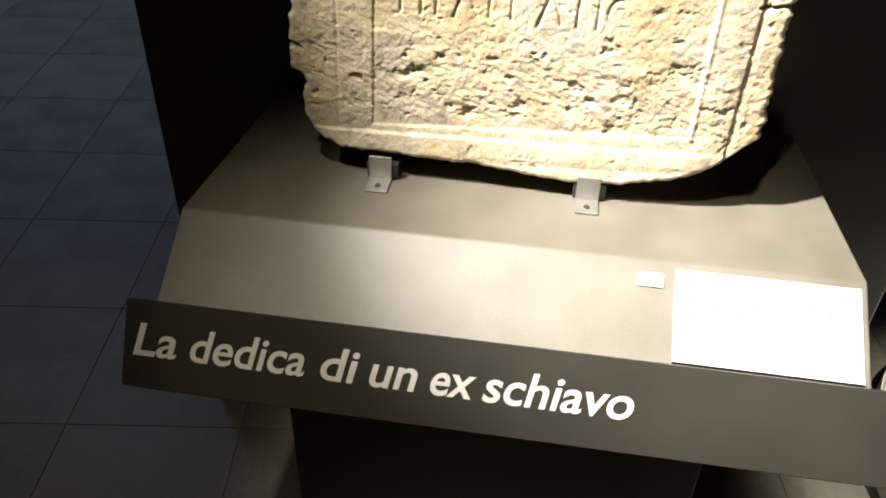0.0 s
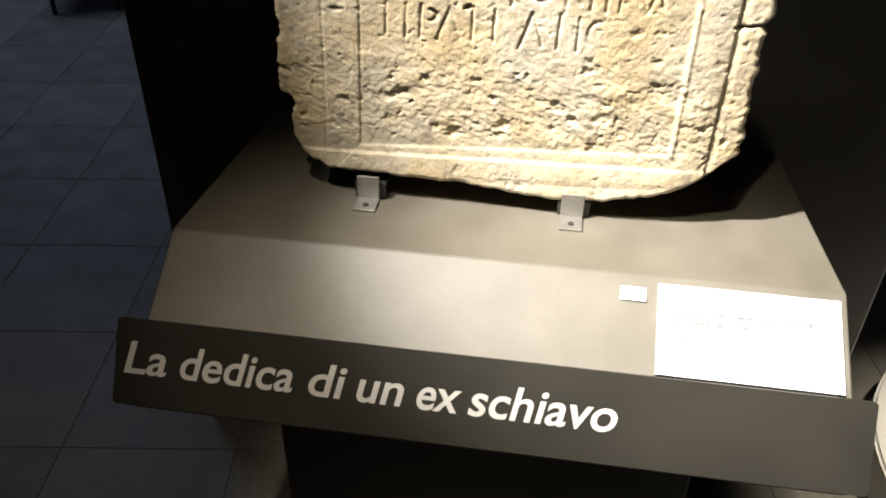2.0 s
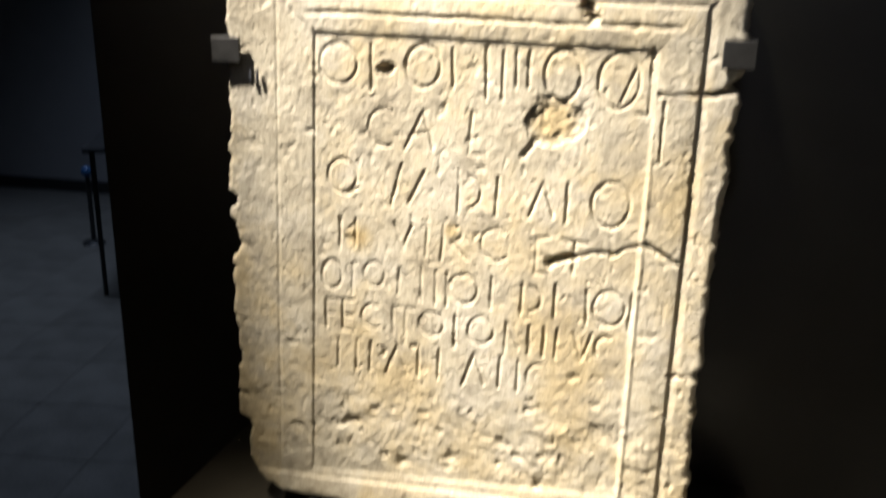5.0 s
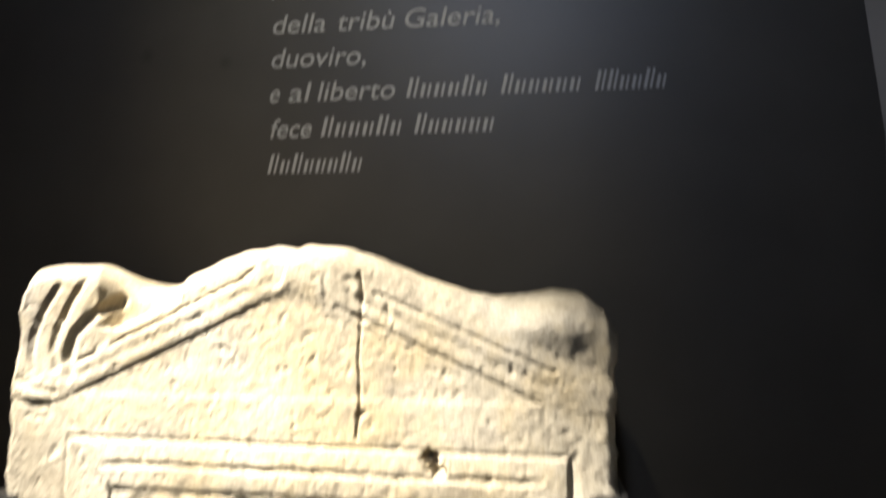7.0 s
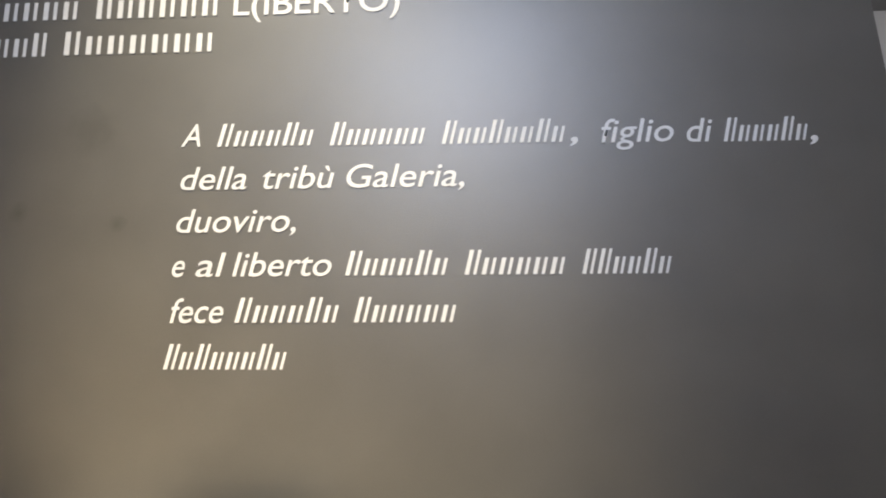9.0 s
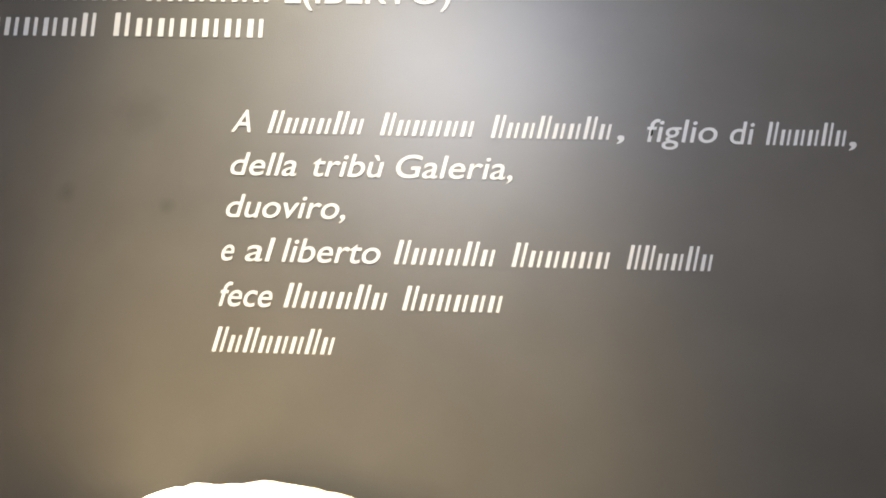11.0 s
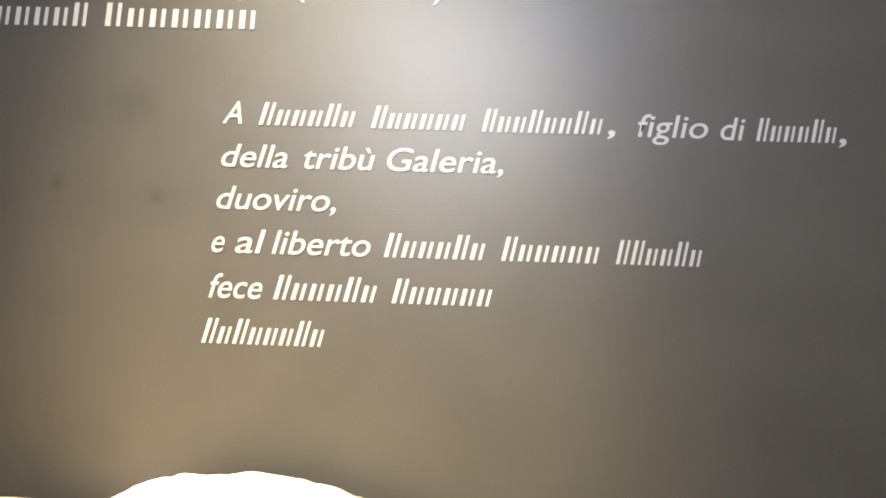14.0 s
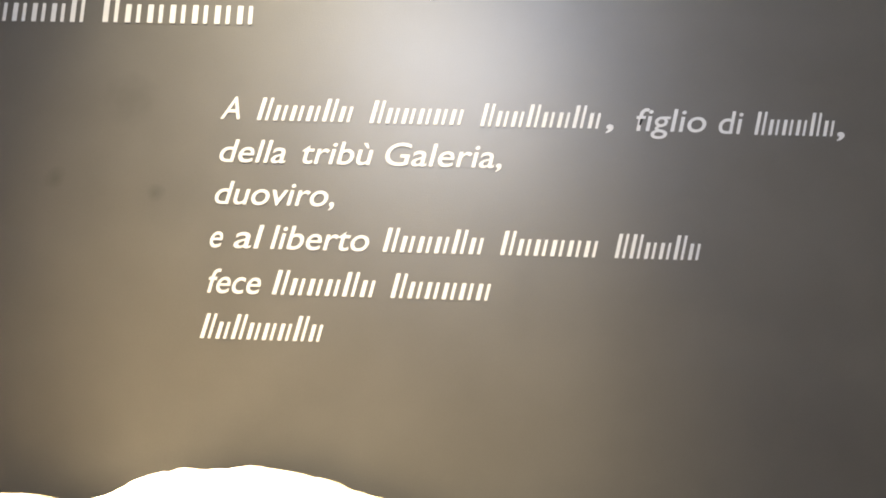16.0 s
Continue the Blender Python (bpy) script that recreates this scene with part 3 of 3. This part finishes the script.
        h = h - dep * np.where(hz < 0.26, 0.45, 1.0) * np.clip(1 - q / r, 0, 1) ** 0.8
    lost = np.hypot((x - 0.214) / 0.031, (z - 0.553) / 0.028) + 0.22 * rough(x, z, 50, 3, 61)
    h = np.where(lost < 1, np.minimum(h, -0.0046 + 0.0013 * rough(x, z, 120, 3, 62) + 0.003 * np.clip(lost - 0.6, 0, 1)), h)
    h = h - stroke(x, z + wob, 0.180, 0.512, 0.193, 0.530, 0.005, 0.003)
    wz = z + 1.5 * wob
    h = h - stroke(x, wz, 0.216, 0.391, 0.246, 0.402, 0.0060, 0.011) - stroke(x, wz, 0.246, 0.402, 0.285, 0.412, 0.0030, 0.005)
    h = h - stroke(x, wz, 0.285, 0.408, 0.322, 0.423, 0.003, 0.006) - stroke(x, wz, 0.322, 0.423, 0.358, 0.402, 0.0034, 0.007)
    h = h - stroke(x, wz, 0.322, 0.588, 0.395, 0.590, 0.0024, 0.0045) - stroke(x, wz, 0.372, 0.589, 0.400, 0.592, 0.005, 0.009)
    h = h - stroke(x, wz, 0.360, 0.268, 0.396, 0.270, 0.003, 0.007)
    h = h - stroke(x + wob, z, 0.329, 0.515, 0.329, 0.580, 0.0025, 0.003)
    # lettering, cut in a sloping V: each row its straight and its curved cuts
    W, D = 0.0025, 0.0030
    cut = np.zeros_like(x)

    def row(straight, curved):
        nonlocal cut
        for a in straight:
            cut = np.maximum(cut, stroke(x + lean, z, *a, W, D))
        for cx, cz, rx, rz, start, end in curved:
            cut = np.maximum(cut, ring(x + lean, z, cx, cz, rx, rz, W, D, start, end))

    lean = 0.0006 * rough(x, z, 45, 2, 35)
    row(((0.003, 0.631, 0.003, 0.579), (0.098, 0.628, 0.099, 0.586), (0.136, 0.629, 0.137, 0.573), (0.155, 0.627, 0.155, 0.575), (0.169, 0.628, 0.170, 0.591), (0.183, 0.628, 0.183, 0.589), (0.297, 0.613, 0.283, 0.577), (0.313, 0.634, 0.313, 0.566), (0.301, 0.566, 0.313, 0.565),),
        ((-0.036, 0.608, 0.0224, 0.0228, 0, 360), (0.064, 0.608, 0.0196, 0.0234, 0, 360), (0.220, 0.603, 0.0196, 0.0270, 0, 360), (0.280, 0.599, 0.0217, 0.0288, 0, 360),))
    row(((0.044, 0.514, 0.064, 0.558), (0.064, 0.558, 0.076, 0.516), (0.049, 0.530, 0.071, 0.535), (0.121, 0.560, 0.118, 0.512), (0.118, 0.512, 0.138, 0.512),),
        ((0.019, 0.537, 0.0196, 0.0216, 60, 300),))
    row(((-0.029, 0.455, -0.015, 0.463), (0.026, 0.445, 0.040, 0.496), (0.047, 0.449, 0.067, 0.489), (0.108, 0.491, 0.107, 0.442), (0.154, 0.487, 0.152, 0.442), (0.190, 0.443, 0.206, 0.485), (0.206, 0.485, 0.218, 0.446), (0.233, 0.485, 0.232, 0.440),),
        ((-0.034, 0.477, 0.0175, 0.0198, 0, 360), (0.112, 0.467, 0.0224, 0.0210, -75, 75), (0.281, 0.464, 0.0210, 0.0258, 0, 360),))
    row(((-0.038, 0.424, -0.038, 0.388), (-0.018, 0.425, -0.019, 0.390), (0.030, 0.425, 0.041, 0.392), (0.041, 0.392, 0.052, 0.423), (0.071, 0.421, 0.070, 0.386), (0.091, 0.426, 0.088, 0.382), (0.099, 0.405, 0.121, 0.386), (0.201, 0.420, 0.201, 0.378), (0.201, 0.420, 0.215, 0.421), (0.201, 0.400, 0.212, 0.399), (0.201, 0.378, 0.217, 0.378), (0.245, 0.419, 0.244, 0.382), (0.232, 0.420, 0.258, 0.418),),
        ((0.099, 0.416, 0.0140, 0.0096, -90, 90), (0.154, 0.407, 0.0182, 0.0192, 50, 320),))
    row(((-0.022, 0.369, -0.024, 0.330), (0.037, 0.367, 0.035, 0.334), (0.040, 0.364, 0.062, 0.328), (0.065, 0.372, 0.065, 0.327), (0.083, 0.368, 0.082, 0.326), (0.097, 0.368, 0.096, 0.326), (0.151, 0.367, 0.150, 0.329), (0.187, 0.363, 0.186, 0.325), (0.226, 0.366, 0.226, 0.325), (0.262, 0.362, 0.263, 0.320), (0.313, 0.361, 0.311, 0.317),),
        ((-0.050, 0.352, 0.0126, 0.0180, 0, 360), (0.005, 0.357, 0.0126, 0.0156, 0, 360), (0.117, 0.349, 0.0175, 0.0180, 0, 360), (0.190, 0.345, 0.0196, 0.0168, -75, 75), (0.288, 0.342, 0.0182, 0.0210, 0, 360),))
    row(((-0.058, 0.319, -0.059, 0.281), (-0.058, 0.319, -0.045, 0.319), (-0.059, 0.301, -0.048, 0.301), (-0.036, 0.320, -0.037, 0.280), (-0.036, 0.320, -0.021, 0.320), (-0.037, 0.301, -0.024, 0.300), (-0.037, 0.280, -0.022, 0.280), (0.029, 0.317, 0.029, 0.283), (0.045, 0.316, 0.044, 0.283), (0.034, 0.317, 0.057, 0.316), (0.107, 0.314, 0.107, 0.274), (0.170, 0.312, 0.169, 0.277), (0.172, 0.312, 0.186, 0.280), (0.198, 0.311, 0.197, 0.274), (0.216, 0.310, 0.215, 0.273), (0.231, 0.310, 0.230, 0.274), (0.249, 0.309, 0.261, 0.275), (0.261, 0.275, 0.271, 0.308),),
        ((0.002, 0.302, 0.0140, 0.0150, 50, 310), (0.078, 0.300, 0.0154, 0.0150, 0, 360), (0.139, 0.298, 0.0154, 0.0168, 0, 360), (0.287, 0.292, 0.0112, 0.0144, 60, 230),))
    row(((-0.042, 0.269, -0.044, 0.229), (-0.018, 0.268, -0.020, 0.227), (0.000, 0.268, -0.002, 0.228), (0.019, 0.226, 0.034, 0.267), (0.034, 0.267, 0.047, 0.229), (0.062, 0.269, 0.061, 0.228), (0.088, 0.268, 0.087, 0.228), (0.118, 0.223, 0.132, 0.267), (0.132, 0.267, 0.145, 0.228), (0.164, 0.268, 0.163, 0.226), (0.187, 0.265, 0.186, 0.225),),
        ((0.007, 0.256, 0.0112, 0.0072, -80, 80), (0.210, 0.246, 0.0126, 0.0156, 80, 240),))
    h = h - cut * (0.75 + 0.35 * rough(x, z, 30, 2, 71))
    return h


def build_stele():
    nu, nv = 420, 610
    u, v = np.meshgrid(np.linspace(0, 1, nu), np.linspace(0, 1, nv))
    x = XL + (XR - XL) * u
    zb, zt = np.interp(x, *BOTTOM), np.interp(x, *CROWN)
    z = zb + (zt - zb) * v
    z = z + (0.0022 * rough(x, z * 0 + 2.0, 60, 3, 90)) * ((1 - v) ** 12) + 0.0012 * rough(x, z * 0 + 4.0, 60, 3, 91) * v ** 12
    x = x + np.interp(z, *LEFT) * (1 - u) ** 12 + np.interp(z, *RIGHT) * u ** 12
    x = x + 0.0030 * rough(z, z * 0 + 1.0, 70, 5, 92, 0.6) * (1 - u) ** 14 + 0.0030 * rough(z, z * 0 + 3.0, 70, 5, 93, 0.6) * u ** 14
    edge = np.minimum(np.minimum(u, 1 - u) * 0.58, np.minimum(v, 1 - v) * 0.84)
    r = 0.009
    k = np.clip(1 - edge / r, 0, 1)
    back = r * (1 - np.sqrt(np.clip(1 - k * k, 0, 1))) * (1.2 + 0.5 * rough(x, z, 35, 3, 95))
    round_top = np.interp(x, [-0.185, 0.20, 0.30, 0.396], [0.022, 0.022, 0.040, 0.044])
    kt = np.clip(1 - (1 - v) * 0.84 / round_top, 0, 1)
    back = np.maximum(back, round_top * (1 - np.sqrt(np.clip(1 - kt * kt, 0, 1))))
    ledge = 0.067 + 0.035 * (x + 0.082)
    foot = (0.0035 * np.clip((ledge - z) / 0.003, 0, 1) + 0.008 * np.clip((ledge - 0.004 - z) / 0.05, 0, 1)) * np.clip((x + 0.17) / 0.03, 0, 1) * np.clip((0.37 - x) / 0.05, 0, 1)
    y = -0.2350 - 0.0186 * (x - 0.1) - relief(x, z) - foot + back
    front = np.stack([x, y, z], -1).reshape(-1, 3)
    idx = np.arange(nu * nv).reshape(nv, nu)
    faces = np.stack([idx[:-1, :-1], idx[:-1, 1:], idx[1:, 1:], idx[1:, :-1]], -1).reshape(-1, 4)
    loop = np.concatenate([idx[0, :], idx[1:, -1], idx[-1, -2::-1], idx[-2:0:-1, 0]])
    verts, polys = [front], [faces]
    rim, prev, base = front[loop], loop, nu * nv
    centre = np.array([0.105, 0.0, 0.43])
    for n, depth in enumerate((0.010, 0.025, 0.045, 0.070, 0.100, 0.130, 0.150)):
        q = rim.copy()
        a = np.linspace(0, 1, len(loop))
        push = 0.0035 * rough(a * 3, a * 0 + depth * 8, 60, 3, 130) * np.where(q[:, 2] > 0.72, 0.3, 1.0)
        out = q - centre
        out[:, 1] = 0
        out /= np.linalg.norm(out, axis=1, keepdims=True)
        q = q + out * push[:, None]
        rear = np.interp(q[:, 0], *REAR) - np.interp(q[:, 0], *CROWN)
        t = min(depth / 0.09, 1.0)
        q[:, 2] += np.clip((q[:, 2] - 0.6) / 0.1, 0, 1) * (rear * t * t * (3 - 2 * t) - 0.12 * max(depth - 0.09, 0))
        q[:, 1] = np.minimum(rim[:, 1] + depth, -0.062) if n < 6 else -0.060
        now = base + np.arange(len(loop))
        polys.append(np.stack([prev, np.roll(prev, -1), np.roll(now, -1), now], -1)[:, ::-1])
        verts.append(q)
        prev, base = now, base + len(loop)
    verts = np.concatenate(verts)
    quads = np.concatenate(polys)
    me = bpy.data.meshes.new("stele")
    me.from_pydata(verts.tolist(), [], quads.tolist() + [prev.tolist()])
    me.materials.append(M_STONE)
    me.polygons.foreach_set("use_smooth", [True] * len(me.polygons))
    me.update()
    ob = new("stele", me)
    ob.location = (0, 0, TOP)
    return tagged(ob, "weathered cream limestone gabled stele with cut inscription on steel brackets", "stele")


stele = build_stele()


# ---- side clips holding the stele ----
def side_clip(at_x, sign, z, face, grip=0.030):
    c = thing("side_clip", "dark steel clip gripping the stele's side", "clip", (at_x, 0, TOP + z), "clips at the stele's sides")
    part("arm", block(min(0, sign * 0.005), max(0, sign * 0.005), face, 0.0, 0.0, 0.029, 0.001), M_DARKSTEEL, c)
    part("tab", block(min(0.005 * sign, -sign * grip), max(0.005 * sign, -sign * grip), face - 0.0045, face, 0.0, 0.029, 0.001), M_DARKSTEEL, c)
    return c


side_clip(-0.184, -1, 0.605, -0.236)
side_clip(0.409, 1, 0.616, -0.243, 0.028)

# inventory mark in ink on the stele's border
for dx, h in ((0.0, 0.012), (0.0084, 0.013)):
    part("ink_mark", block(-0.1448 + dx, -0.1422 + dx, -0.2372, -0.2340, 0.5845, 0.5845 + h, 0.0004), M_INK, stele)

# ---- other things in the room ----
round_plinth = thing("round_plinth", "low round white plinth under a spotlight", "plinth", (1.345, 0.0, 0))
bm = bmesh.new()
bmesh.ops.create_cone(bm, cap_ends=True, segments=96, radius1=0.485, radius2=0.485, depth=0.10, matrix=Matrix.Translation((0, 0, 0.05)))
bmesh.ops.bevel(bm, geom=[e for e in bm.edges if abs(e.verts[0].co.z - e.verts[1].co.z) < 1e-6], offset=0.006, segments=3, affect="EDGES")
part("drum", bm, M_MARBLE, round_plinth)

bench = thing("side_table", "dark table with thin metal legs standing on the tiles", "table", (-2.16, 2.26, 0))
bench.rotation_euler = (0, 0, radians(26))
part("tabletop", block(-0.04, 0.32, -0.03, 1.05, 0.72, 0.745, 0.006), M_BLACK, bench)
for lx in (0.0, 0.28):
    for ly in (0.0, 1.0):
        part("leg", tube((lx, ly, 0.0), (lx, ly, 0.722), 0.011, 0.013), M_BLACK, bench, smooth=False)

post = thing("barrier_post", "thin black barrier post with a blue cap", "post", (-2.78, 3.057, 0))
part("pole", tube((0, 0, 0.02), (0, 0, 0.42), 0.013), M_BLACK, post)
bm = bmesh.new()
bmesh.ops.create_cone(bm, cap_ends=True, segments=32, radius1=0.07, radius2=0.05, depth=0.02, matrix=Matrix.Translation((0, 0, 0.01)))
part("foot", bm, M_BLACK, post)
bm = bmesh.new()
bmesh.ops.create_uvsphere(bm, u_segments=20, v_segments=12, radius=0.034, matrix=Matrix.Translation((0, 0, 0.44)))
part("cap", bm, noisy("blue_plastic", (0.03, 0.10, 0.25), (0.04, 0.13, 0.30), 20, 0.4), post, smooth=True)

# ---- floor tiles ----
TILE, TURN = 0.365, radians(8.3)
bm = block(-TILE / 2 + 0.0011, TILE / 2 - 0.0011, -TILE / 2 + 0.0011, TILE / 2 - 0.0011, -0.002, 0.0, 0.0005, segments=1)
tile_mesh = bpy.data.meshes.new("tile")
bm.to_mesh(tile_mesh)
bm.free()
tile_mesh.materials.append(M_TILE)
for i in range(-14, 9):
    for j in range(-12, 14):
        px, py = -0.42 + (i + 0.5) * TILE, -0.09 + (j + 0.5) * TILE
        x = -0.42 + (px + 0.42) * math.cos(TURN) - (py + 0.09) * math.sin(TURN)
        y = -0.09 + (px + 0.42) * math.sin(TURN) + (py + 0.09) * math.cos(TURN)
        if -3.7 < x < 1.6 and -1.5 < y < 4.0:
            ob = new("tile", tile_mesh)
            ob.parent = floor
            ob.matrix_basis = pose(x, y, 0, 0, 0, 8.3)
